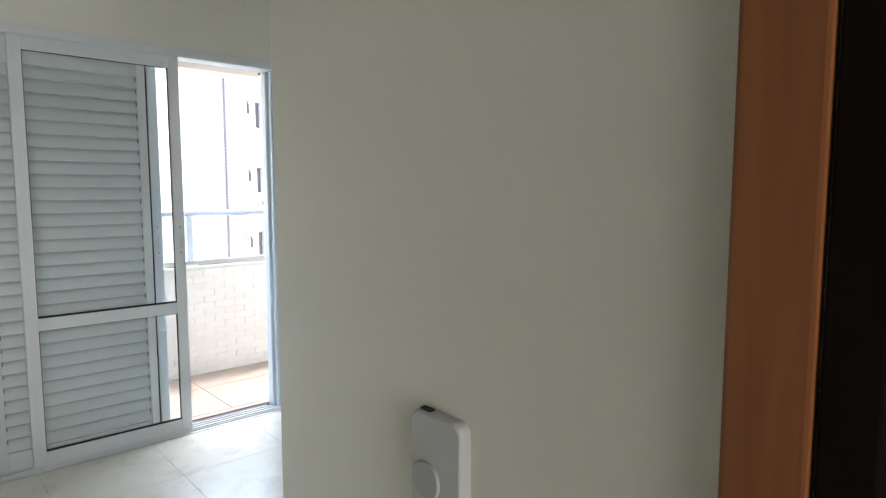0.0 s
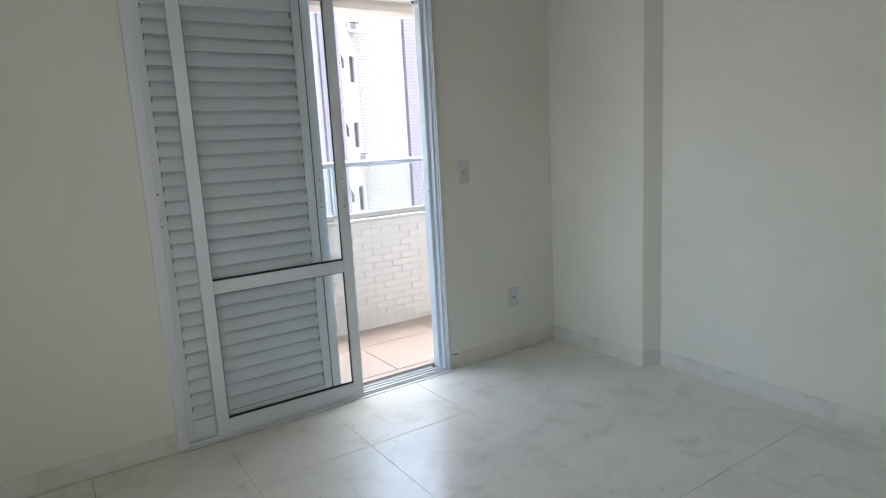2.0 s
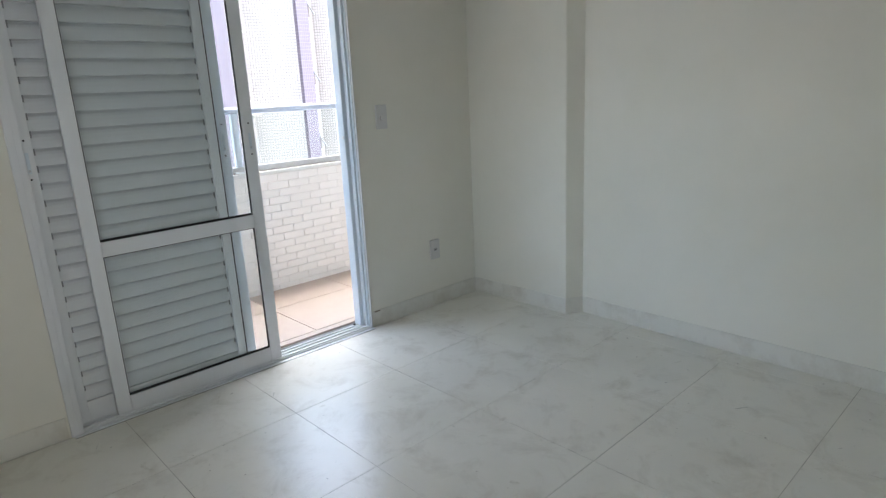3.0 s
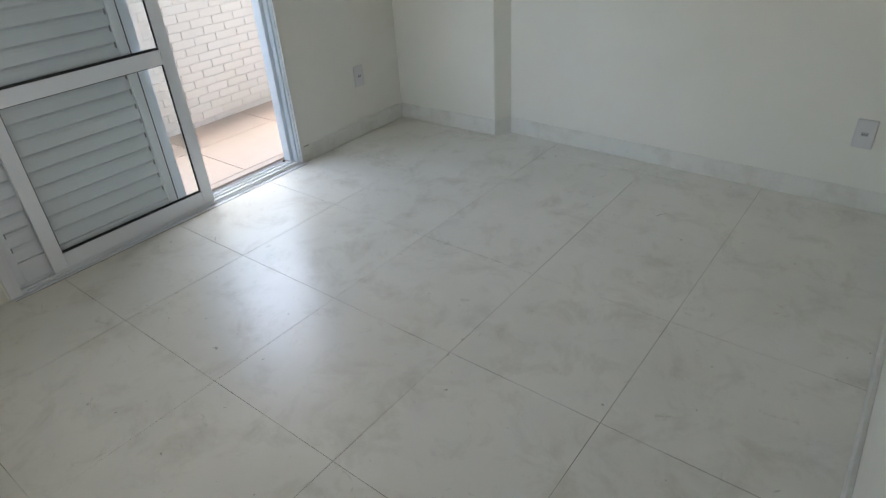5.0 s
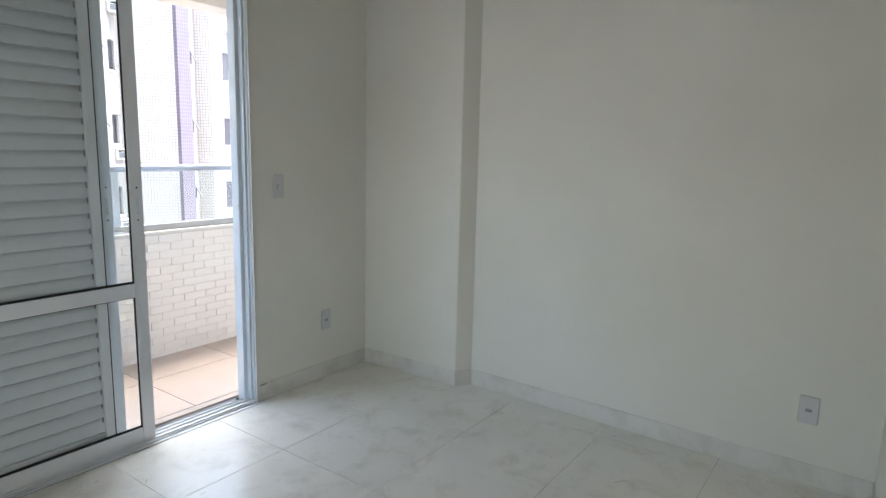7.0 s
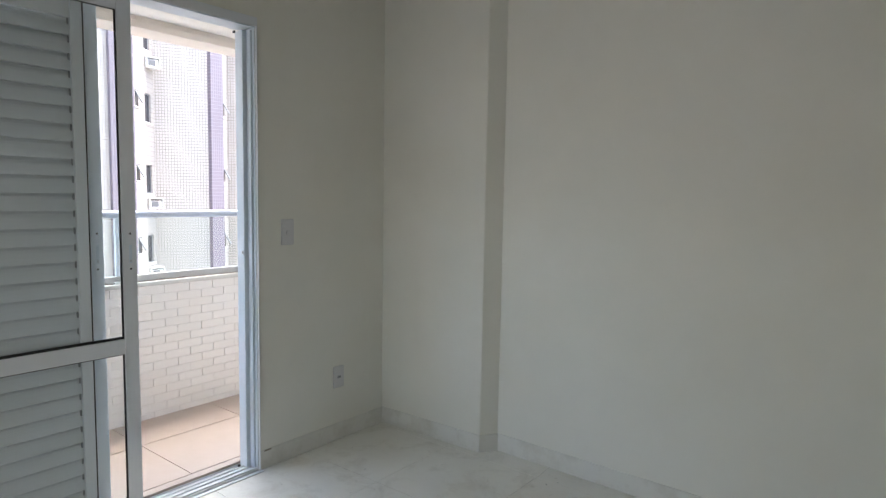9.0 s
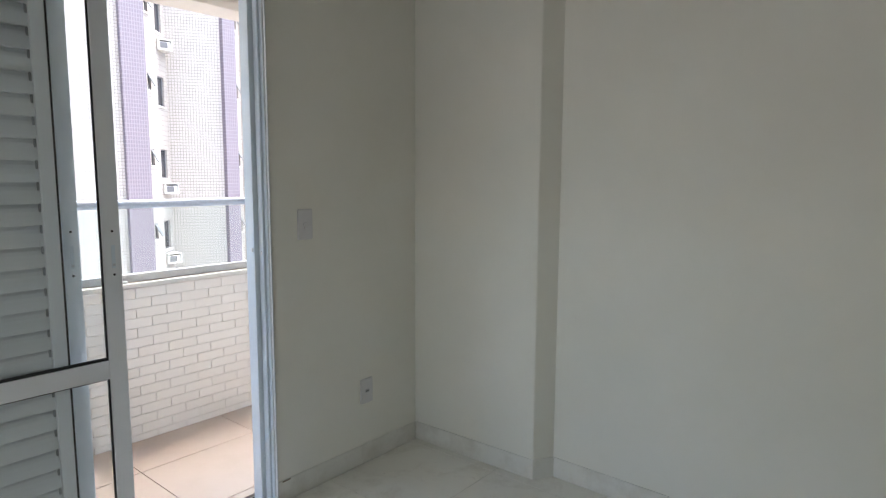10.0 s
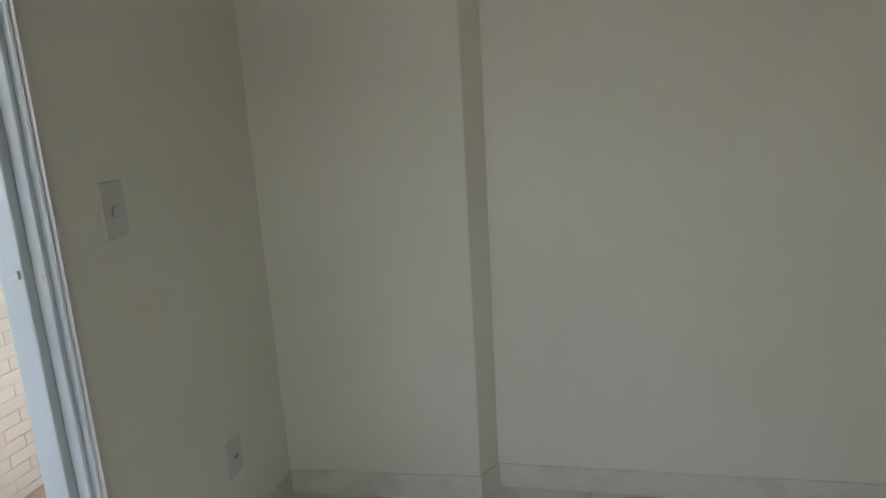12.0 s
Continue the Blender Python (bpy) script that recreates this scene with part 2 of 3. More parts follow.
def prism(pts, z0, z1, bevel=0.0):
    """An upright solid on the outline pts, its first vertical edges rounded by bevel."""
    bm = bmesh.new()
    low, high = ([bm.verts.new((x, y, z)) for x, y in pts] for z in (z0, z1))
    sides = [bm.faces.new((low[i], low[i - 1], high[i - 1], high[i])) for i in range(len(pts))]
    bm.faces.new(low)
    bm.faces.new(high[::-1])
    bmesh.ops.recalc_face_normals(bm, faces=bm.faces)
    if bevel:
        edge = [e for e in bm.edges if set(e.verts) == {low[1], high[1]}]
        bmesh.ops.bevel(bm, geom=edge, offset=bevel, segments=3, profile=0.5, affect="EDGES")
    return bm


def pierced(bm, u0, u1, z0, z1, holes, put):
    """A wall from u0 to u1 with rectangular holes (u, u, z, z), as boxes that butt; put(ua, ub, za, zb) adds one."""
    us = sorted({u0, u1, *[h[0] for h in holes], *[h[1] for h in holes]})
    for ua, ub in zip(us, us[1:]):
        cuts = sorted((h[2], h[3]) for h in holes if h[0] <= ua + 1e-6 and h[1] >= ub - 1e-6)
        z = z0
        for a, b in cuts:
            if a > z:
                put(ua, ub, z, a)
            z = max(z, b)
        if z < z1:
            put(ua, ub, z, z1)


# ---- the plan ----
X_LEFT, X_HALL, X_RIGHT = 0.02, 1.001, 3.345
Y_DOOR, Y_NEAR, Y_BACK = 3.90, 1.168, -1.2
# the east side is a little out of square: near corner, foot of the pier return, edge of the pier, north corner
EAST = [(3.303, Y_NEAR), (3.345, 3.141), (3.256, 3.195), (3.244, Y_DOOR)]
TOP = 2.62
FR_L, FR_R, FR_T = 0.911, 2.378, 2.105
Y_OUT, Y_FR = 4.05, 4.004
BAL_Y, BAL_Z, CAP_Z = 4.89, 0.03, 0.81


# ---- room walls ----
bm = bmesh.new()
pierced(bm, X_LEFT - 0.15, X_RIGHT + 0.15, -0.1, TOP, [(FR_L - 0.02, FR_R + 0.012, -0.1, FR_T + 0.03)],
        lambda a, b, c, d: box(bm, a, b, Y_DOOR, Y_OUT, c, d))
wall_north = setting("wall_north", bm, PAINT, "warm white plastered wall around the sliding balcony door")
setting("wall_east", prism([(3.300, Y_NEAR - 0.14), EAST[0], EAST[1], (3.361, Y_DOOR), (3.52, Y_DOOR), (3.52, Y_NEAR - 0.14)], -0.1, TOP), PAINT,
        "long plain warm white plastered wall")
setting("wall_pier", prism([EAST[1], EAST[2], EAST[3], (3.3605, Y_DOOR)], -0.1, TOP, 0.004), PAINT,
        "shallow white plastered pier beside the room corner", "pillar")
setting("wall_south", boxed(X_HALL + 0.12, 3.300, Y_NEAR - 0.14, Y_NEAR, -0.1, TOP), PAINT,
        "white plastered wall between the room and the entry")
bm = bmesh.new()
for a, b, c, d in ((0.514, Y_NEAR, -0.1, TOP), (-0.36, 0.514, 2.1, TOP), (Y_BACK, -0.36, -0.1, TOP)):
    box(bm, X_HALL, X_HALL + 0.12, a, b, c, d)
wall_hall = setting("wall_hall", bm, PAINT, "white plastered wall of the narrow entry with an end corner")
# the opening is assumed, cut out of view for the side fill lamp
bm = bmesh.new()
pierced(bm, Y_BACK, Y_DOOR, -0.1, TOP, [(2.03, 3.07, 0.43, 1.67)], lambda a, b, c, d: box(bm, X_LEFT - 0.15, X_LEFT, a, b, c, d))
setting("wall_west", bm, PAINT, "plain white plastered side wall")
setting("wall_back", boxed(X_LEFT - 0.15, X_HALL + 1.6, Y_BACK - 0.15, Y_BACK, -0.1, TOP), PAINT, "plain white wall closing the entry")
setting("wall_side_room", boxed(X_HALL + 1.45, X_HALL + 1.6, Y_BACK, Y_NEAR - 0.14, -0.1, TOP), PAINT, "plain white wall of the side room")
setting("ceiling", boxed(X_LEFT - 0.15, X_RIGHT + 0.15, Y_BACK - 0.15, Y_OUT, TOP, TOP + 0.15), CEIL, "flat white ceiling", "ceiling")

# ---- skirting ----
SK = 0.092
for name, dims in (("baseboard", (X_LEFT, 0.866, Y_DOOR - 0.005, Y_DOOR, 0, SK)),
                   ("baseboard", (2.392, EAST[3][0] - 0.006, Y_DOOR - 0.005, Y_DOOR, 0, SK)),
                   ("baseboard", (X_HALL + 0.002, EAST[0][0] - 0.005, Y_NEAR, Y_NEAR + 0.012, 0, SK)),
                   ("baseboard", (X_LEFT, X_LEFT + 0.012, Y_BACK, Y_DOOR - 0.012, 0, SK)),
                   ("baseboard", (X_HALL - 0.012, X_HALL, 0.567, Y_NEAR + 0.012, 0, SK))):
    setting(name, boxed(*dims, bevel=0.003), SKIRT, "pale polished stone baseboard along the wall", "baseboard")


tagged(new("scuff", mesh_of("scuff", boxed(2.412, 2.452, Y_DOOR - 0.0062, Y_DOOR - 0.0052, SK - 0.007, SK - 0.002), SCUFF)), label="short brown scuff on the baseboard", category="stain", kind="structure")
SB = 0.005
for pts in ([EAST[0], EAST[1], (EAST[1][0] - SB, EAST[1][1] - SB), (EAST[0][0] - SB, EAST[0][1])],
            [EAST[1], EAST[2], (EAST[2][0] - SB, EAST[2][1] - SB / 2), (EAST[1][0] - SB, EAST[1][1] - SB)],
            [EAST[2], EAST[3], (EAST[3][0] - SB, EAST[3][1]), (EAST[2][0] - SB, EAST[2][1] - SB / 2)]):
    setting("baseboard", prism(pts, 0, SK), SKIRT, "pale polished stone baseboard along the wall", "baseboard")


# ---- sliding balcony door ----
door = thing("door_1", "white aluminium sliding balcony door, half open, with a louvred shutter", "sliding door",
             (1.63, Y_DOOR, 0), kind="structure")
door_at = Matrix.Translation((-1.63, -Y_DOOR, 0))


def dpart(name, bm, material, parent=door, label="", smooth=False):
    """A part of the door, drawn at its place in the room."""
    bm.transform(door_at)
    return part(name, bm, material, parent, label, smooth=smooth)


bm = bmesh.new()
CAS = 0.046
# flange on the wall
box(bm, FR_L - CAS + 0.008, FR_L - 0.012, Y_DOOR - 0.012, Y_DOOR, 0.0, FR_T + CAS, bevel=0.002)
box(bm, FR_L - 0.012, FR_L + 0.008, Y_DOOR - 0.007, Y_DOOR, 0.0, FR_T + 0.004, bevel=0.002)
box(bm, FR_R + 0.0005, FR_R + 0.0040, Y_DOOR - 0.002, Y_DOOR, 0.0, FR_T - 0.005, bevel=0.0005)
box(bm, FR_R + 0.0055, FR_R + 0.0110, Y_DOOR - 0.011, Y_DOOR, 0.0, FR_T + CAS, bevel=0.0015)
box(bm, FR_L - 0.012, FR_R + 0.0055, Y_DOOR - 0.0115, Y_DOOR, FR_T + 0.004, FR_T + CAS, bevel=0.002)
dpart("casing", bm, LEAF, label="narrow white casing round the frame")
bm = bmesh.new()
# jambs and head, with the fins between the tracks
box(bm, FR_L - 0.018, FR_L, Y_DOOR + 0.001, Y_FR, 0.0, FR_T + 0.02)
box(bm, FR_R, FR_R + 0.0115, Y_DOOR + 0.001, Y_FR, 0.0, FR_T + 0.02)
box(bm, FR_L, FR_R, Y_DOOR - 0.006, Y_FR, FR_T, FR_T + 0.02)
for ya, yb, reach in ((3.915, 3.9445, 0.012), (3.946, 4.003, 0.032)):
    box(bm, FR_R - reach, FR_R, ya, yb, 0.012, FR_T - 0.008, bevel=0.004)
for y in (3.936, 3.968, 4.000):
    box(bm, FR_L, FR_L + 0.012, y, y + 0.004, 0.012, FR_T - 0.018, bevel=0.001)
dpart("door_frame", bm, ALU_SKY, label="fixed white aluminium frame with three tracks")
bm = bmesh.new()
box(bm, FR_L, FR_R, Y_DOOR - 0.005, Y_FR, -0.03, 0.009, bevel=0.001)
for y in (3.902, 3.936, 3.968, 4.000):
    box(bm, FR_L, FR_R, y, y + 0.004, 0.009, 0.0165, bevel=0.001)
dpart("sill_track", bm, LEAF, label="grooved white aluminium bottom track")
dpart("sill_lip", boxed(FR_L - 0.030, FR_R + 0.012, 3.869, Y_DOOR - 0.0125, 0.0006, 0.0036, bevel=0.001), LEAF, label="flat white lip in front of the track")
dpart("sealant", boxed(FR_L - 0.030, FR_R + 0.012, 3.8655, 3.869, 0.0006, 0.0016), SEALANT, label="thin dirty sealant line")


def grip(parent, x, y, z0=1.039, z1=1.180):
    """A narrow flush pull with a screw above and below."""
    bm = bmesh.new()
    box(bm, x - 0.006, x + 0.006, y - 0.002, y, z0 + 0.022, z1 - 0.045, bevel=0.0015)
    dpart("handle", bm, ALU_SKY, parent, "slim flush pull")
    bm = bmesh.new()
    for z in (z0, z1):
        tube(bm, (x, y - 0.0022, z), (x, y + 0.001, z), 0.0038, 10)
    dpart("screw", bm, BLACK, parent, "dark screw heads")
    bm = bmesh.new()
    box(bm, x - 0.004, x + 0.004, y - 0.0035, y - 0.002, z0 + 0.028, z0 + 0.036)
    dpart("latch", bm, STEEL, parent, "small steel latch")


def glazed(x0, x1, y0, y1, z0, z1, mid, st=0.056):
    """A glass leaf: two stiles, three rails, two panes in black gaskets."""
    bm = bmesh.new()
    box(bm, x0, x0 + st, y0, y1, z0, z1, bevel=0.002)
    box(bm, x1 - st, x1, y0, y1, z0, z1, bevel=0.002)
    zs = ((z0, z0 + 0.072), mid, (z1 - 0.070, z1))
    for a, b in zs:
        box(bm, x0 + st, x1 - st, y0 + 0.0008, y1 - 0.0008, a, b, bevel=0.0015)
    leaf = dpart("leaf", bm, LEAF if y0 < 3.94 else LEAF_SKYLIT, label="sliding leaf with two glass panes")
    for a, b in ((zs[0][1], zs[1][0]), (zs[1][1], zs[2][0])):
        yc = (y0 + y1) / 2
        pane = dpart("pane", boxed(x0 + st, x1 - st, yc - 0.002, yc + 0.002, a, b), PANE, leaf, "clear glass pane")
        pane.visible_shadow = False
        bm = bmesh.new()
        g, gr, gb = 0.003, 0.006, 0.010
        for d in ((x0 + st, x0 + st + g, a, b), (x1 - st - gr, x1 - st, a, b), (x0 + st + g, x1 - st - gr, a, a + gb), (x0 + st + g, x1 - st - gr, b - g, b)):
            box(bm, d[0], d[1], y0 + 0.005, yc - 0.0025, d[2], d[3])
        dpart("gasket", bm, BLACK, leaf, "thin black rubber gasket")
    return leaf


leaf_a = glazed(1.056, 1.826, 3.909, 3.933, 0.012, 2.112, (0.696, 0.758))
grip(leaf_a, 1.801, 3.909)
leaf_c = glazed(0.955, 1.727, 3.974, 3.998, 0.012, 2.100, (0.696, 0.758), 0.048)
grip(leaf_c, 1.703, 3.974)

# the louvred shutter between them
SX0, SX1, SY0, SY1 = 0.914, 1.660, 3.942, 3.966
bm = bmesh.new()
box(bm, SX0, SX0 + 0.044, SY0, SY1, 0.012, 2.104, bevel=0.002)
box(bm, SX1 - 0.040, SX1, SY0 - 0.004, SY1, 0.012, 2.104, bevel=0.002)
box(bm, SX0 + 0.044, SX1 - 0.040, SY0 + 0.001, SY1 - 0.001, 0.012, 0.106, bevel=0.002)
box(bm, SX0 + 0.044, SX1 - 0.040, SY0 + 0.012, SY1 - 0.001, 0.106, 0.113)
box(bm, SX0 + 0.044, SX1 - 0.040, SY0 + 0.001, SY1 - 0.001, 1.982, 2.104, bevel=0.002)
shutter = dpart("shutter", bm, LEAF, label="sliding louvred shutter leaf, closed slats")
grip(shutter, 0.934, SY0, 1.032, 1.176)
dpart("brush_seal", boxed(SX1, SX1 + 0.007, SY0 + 0.002, SY1 + 0.004, 0.014, 2.10), BLACK, shutter, "black brush seal")
# grey strips added for the shaded notches where slats meet the stiles
for x in (SX0 + 0.044, SX1 - 0.047):
    dpart("slat_channel", boxed(x, x + 0.007, SY0 + 0.0105, SY0 + 0.014, 0.114, 1.981), SLAT_SHADE, shutter, "grey strip painted as the shade at the slat ends")
PITCH = 0.0645
bm = bmesh.new()
# one slat: a hollow-backed blade that leans out at its foot, with a rolled lip
prof = [(0.0290, 0.0), (0.0010, 0.0), (0.0, 0.001), (0.0006, 0.010), (0.0032, 0.024), (0.0078, 0.040), (0.0135, 0.051), (0.0205, 0.058),
        (0.0260, 0.0665), (0.0290, 0.0665)]
ends = [[bm.verts.new((x, y, z)) for y, z in prof] for x in (SX0 + 0.044, SX1 - 0.040)]
for i in range(len(prof)):
    j = (i + 1) % len(prof)
    bm.faces.new((ends[0][i], ends[0][j], ends[1][j], ends[1][i]))
bm.faces.new(ends[0][::-1])
bm.faces.new(ends[1])
bmesh.ops.recalc_face_normals(bm, faces=bm.faces)
bm.transform(Matrix.Translation((-1.63, SY0 + 0.003 - Y_DOOR, 0)))
slat_mesh = mesh_of("slat", bm, SLAT)
for i in range(30):
    z = 0.112 + i * PITCH
    if z + PITCH > 2.004:
        break
    ob = new("slat", slat_mesh)
    ob.parent = shutter
    ob.location = (0, 0, z)

# strike pieces on the right jamb and the corner plugs
for x, y, z in ((FR_R - 0.014, 3.922, 1.045), (FR_R - 0.038, 3.953, 1.058)):
    dpart("strike", boxed(x, x + 0.009, y, y + 0.010, z, z + 0.017, bevel=0.002), LEAF, label="small white plastic strike")
for z in (FR_T - 0.020, 0.006):
    dpart("plug", boxed(FR_R - 0.050, FR_R - 0.040, 3.984, 3.996, z, z + 0.012, bevel=0.002), BLACK, label="black rubber corner plug")


# ---- switch, sockets, intercom ----
def rounded_plate(w, h, d, r):
    """A plate in the xz plane, front towards -y, corners rounded, front edge softened."""
    bm = bmesh.new()
    pts = []
    for cx, cz, a0 in ((w / 2 - r, h / 2 - r, 0), (-w / 2 + r, h / 2 - r, 90), (-w / 2 + r, -h / 2 + r, 180), (w / 2 - r, -h / 2 + r, 270)):
        for i in range(7):
            a = radians(a0 + 15 * i)
            pts.append((cx + r * math.cos(a), cz + r * math.sin(a)))
    rings = []
    for y, s in ((0, 1.0), (-d * 0.6, 1.0), (-d * 0.9, 1 - 0.03), (-d, 1 - 0.07)):
        rings.append([bm.verts.new((x * s, y, z * (1 - (1 - s) * w / h))) for x, z in pts])
    for a, b in zip(rings, rings[1:]):
        for i in range(len(pts)):
            j = (i + 1) % len(pts)
            bm.faces.new((a[i], a[j], b[j], b[i]))
    bm.faces.new(rings[-1])
    bm.faces.new(rings[0][::-1])
    bmesh.ops.recalc_face_normals(bm, faces=bm.faces)
    return bm


switch = thing("light_switch", "white single light switch plate on the wall beside the balcony door", "light switch", (2.558, Y_DOOR, 1.160))
part("plate", rounded_plate(0.074, 0.128, 0.008, 0.006), PLASTIC, switch)
bm = bmesh.new()
tube(bm, (0.004, -0.014, -0.004), (0.004, -0.006, -0.004), 0.0135, 24)
part("button", bm, PLASTIC, switch, "round push button")
bm = bmesh.new()
bmesh.ops.create_cone(bm, cap_ends=False, segments=24, radius1=0.0150, radius2=0.0150, depth=0.002,
                      matrix=Matrix.Translation((0.004, -0.0085, -0.004)) @ pose(0, 0, 0, 90))
part("button_ring", bm, WINFRAME, switch, "fine dark gap ring")


def socket(name, at, turn):
    s = thing(name, "white wall socket plate with a small grey outlet", "socket", at)
    s.rotation_euler = (0, 0, turn)
    part("plate", rounded_plate(0.074, 0.120, 0.008, 0.006), PLASTIC, s)
    bm = bmesh.new()
    box(bm, -0.013, 0.013, -0.0105, -0.007, -0.008, 0.008, bevel=0.003)
    part("outlet", bm, PHONEPAD, s, "grey hexagonal outlet insert")
    bm = bmesh.new()
    for x in (-0.007, 0, 0.007):
        tube(bm, (x, -0.0115, 0), (x, -0.0098, 0), 0.0022, 8)
    part("pin_hole", bm, BLACK, s, "dark pin holes")
    return s


socket("wall_socket", (2.896, Y_DOOR, 0.352), 0)
socket("wall_socket", (3.3083, 1.426, 0.328), radians(-91.2))

inter = thing("wall_intercom", "pale grey plastic intercom handset on the entry wall", "intercom", (X_HALL, 0.831, 1.068))
inter.rotation_euler = (0, 0, radians(-90))
part("body", rounded_plate(0.072, 0.205, 0.013, 0.012), PHONE, inter, smooth=False)
bm = bmesh.new()
box(bm, -0.026, -0.010, -0.0095, -0.002, 0.0995, 0.1045, bevel=0.002)
part("slot", bm, BLACK, inter, "dark slot at the top")
bm = rounded_plate(0.038, 0.036, 0.004, 0.016)
bm.transform(Matrix.Translation((-0.011, -0.0125, 0.036)))
part("pad", bm, PHONEPAD, inter, "grey oval pad")

# ---- side door of the entry ----
door2 = thing("door_2", "varnished reddish brown wooden door frame in the entry wall, dark door leaf ajar", "door", (X_HALL, 0.07, 0), kind="structure")
bm = bmesh.new()
for d in ((X_HALL - 0.010, X_HALL + 0.132, 0.484, 0.514, 0, 2.1), (X_HALL - 0.012, X_HALL + 0.132, -0.36, -0.33, 0, 2.1),
          (X_HALL - 0.012, X_HALL + 0.132, -0.33, 0.484, 2.07, 2.1)):
    box(bm, *d, bevel=0.002)
bm.transform(Matrix.Translation((-X_HALL, -0.07, 0)))
part("door_jamb", bm, DARKWOOD, door2, "near-black wooden jamb")
bm = bmesh.new()
for d in ((X_HALL - 0.014, X_HALL, 0.516, 0.5650, 0, 2.162), (X_HALL - 0.014, X_HALL, -0.422, -0.362, 0, 2.162), (X_HALL - 0.014, X_HALL, -0.36, 0.514, 2.102, 2.162)):
    box(bm, *d, bevel=0.003)
bm.transform(Matrix.Translation((-X_HALL, -0.07, 0)))
part("door_casing", bm, WOOD, door2)
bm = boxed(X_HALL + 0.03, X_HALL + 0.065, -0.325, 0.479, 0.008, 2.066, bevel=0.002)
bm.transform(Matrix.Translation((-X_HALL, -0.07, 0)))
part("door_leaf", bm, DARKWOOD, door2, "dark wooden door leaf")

# ---- balcony ----
BX0, BX1 = -1.2, 5.2
setting("wall_facade", boxed(BX0, X_LEFT - 0.15, Y_DOOR, Y_OUT, -0.3, 2.75), BALC, "beige rendered wall beside the balcony")
setting("wall_facade", boxed(X_RIGHT + 0.15, BX1, Y_DOOR, Y_OUT, -0.3, 2.75), BALC, "beige rendered wall beside the balcony")
setting("balcony_end_wall", boxed(BX0 - 0.15, BX0, Y_DOOR, 5.05, -0.3, 2.75), BALC, "beige rendered end wall of the balcony")
setting("balcony_end_wall", boxed(BX1, BX1 + 0.15, Y_DOOR, 5.05, -0.3, 2.75), BALC, "beige rendered end wall of the balcony")
setting("balcony_ceiling", boxed(BX0, BX1, Y_OUT, 4.86, 2.30, 2.75), CEIL, "white balcony ceiling", "ceiling")
bm = bmesh.new()
box(bm, BX0, BX1, 4.86, 5.05, 2.275, 2.75)
box(bm, BX0, BX1, 4.852, 5.055, 2.235, 2.275, bevel=0.004)
setting("balcony_beam", bm, BALC, "beige painted beam along the balcony edge", "beam")
parapet = setting("balcony_wall", boxed(BX0, BX1, BAL_Y + 0.0012, 5.03, -0.3, CAP_Z), MORTAR, "low balcony wall faced in white brick tiles")
setting("coping", boxed(BX0, BX1, BAL_Y - 0.006, 5.05, CAP_Z, CAP_Z + 0.022, bevel=0.004), STONE, "white stone coping on the balcony wall", "coping")
setting("balcony_dirt_line", boxed(BX0, BX1, 4.922, 4.930, CAP_Z + 0.0225, CAP_Z + 0.0245), SCUFF, "thin line of dirt under the railing channel", "dirt")
balcony_floor = setting("balcony_floor", boxed(BX0, BX1, Y_OUT, BAL_Y + 0.0012, -0.3, BAL_Z - 0.006), GROUT, "beige tiled balcony floor", "floor")

setting("threshold", boxed(FR_L, FR_R, Y_FR + 0.0005, Y_OUT, -0.1, BAL_Z - 0.002), TILE_OUT, "narrow beige stone threshold outside the sliding door", "threshold")

rail = thing("glass_railing", "clear glass railing with a white tubular handrail on the balcony wall", "railing", (2.0, 4.95, CAP_Z + 0.022))
RB = Matrix.Translation((-2.0, -4.95, -CAP_Z - 0.022))


def rpart(name, bm, material, label=""):
    bm.transform(RB)
    return part(name, bm, material, rail, label, smooth=False)


rpart("base_channel", boxed(BX0 + 0.01, BX1 - 0.01, 4.930, 4.970, CAP_Z + 0.022, CAP_Z + 0.062, bevel=0.003), BASE, "grey aluminium base channel")
bm = bmesh.new()
tube(bm, (BX0 + 0.01, 4.95, 1.218), (BX1 - 0.01, 4.95, 1.218), 0.0215, 20)
rpart("handrail", bm, RAIL_SKY, "white tubular handrail")
for x0, x1 in ((-1.1, 0.35), (0.37, 2.190), (2.241, 3.40), (3.42, 5.1)):
    p = rpart("glass_panel", boxed(x0, x1, 4.946, 4.954, CAP_Z + 0.062, 1.200), RAILPANE, "clear glass panel")
    p.visible_shadow = False
rpart("post", boxed(2.194, 2.237, 4.936, 4.964, CAP_Z + 0.030, 1.200, bevel=0.003), ALU_SKY, "slim white aluminium post")
rpart("post_foot", boxed(2.170, 2.262, 4.912, 4.930, CAP_Z + 0.0225, CAP_Z + 0.034, bevel=0.003), LEAF, "small white post foot")

# ---- the apartment building across ----
STOREY = 2.9
house = thing("apartment_building", "tall apartment block clad in white tiles with lilac tiled stripes", "building", (13.87, 26, -24))
HB = Matrix.Translation((-14, -26, 24))
Z0, Z1 = -24.0, 11.0


def hpart(name, bm, material, parent=house, label=""):
    bm.transform(HB)
    return part(name, bm, material, parent, label)


def along(p0, p1):
    """The frame of a facade run: u along it, v into the building."""
    d = Vector((p1[0] - p0[0], p1[1] - p0[1], 0))
    return d.length, Matrix.Translation((p0[0], p0[1], 0)) @ pose(0, 0, 0, 0, 0, math.degrees(math.atan2(d.y, d.x)))


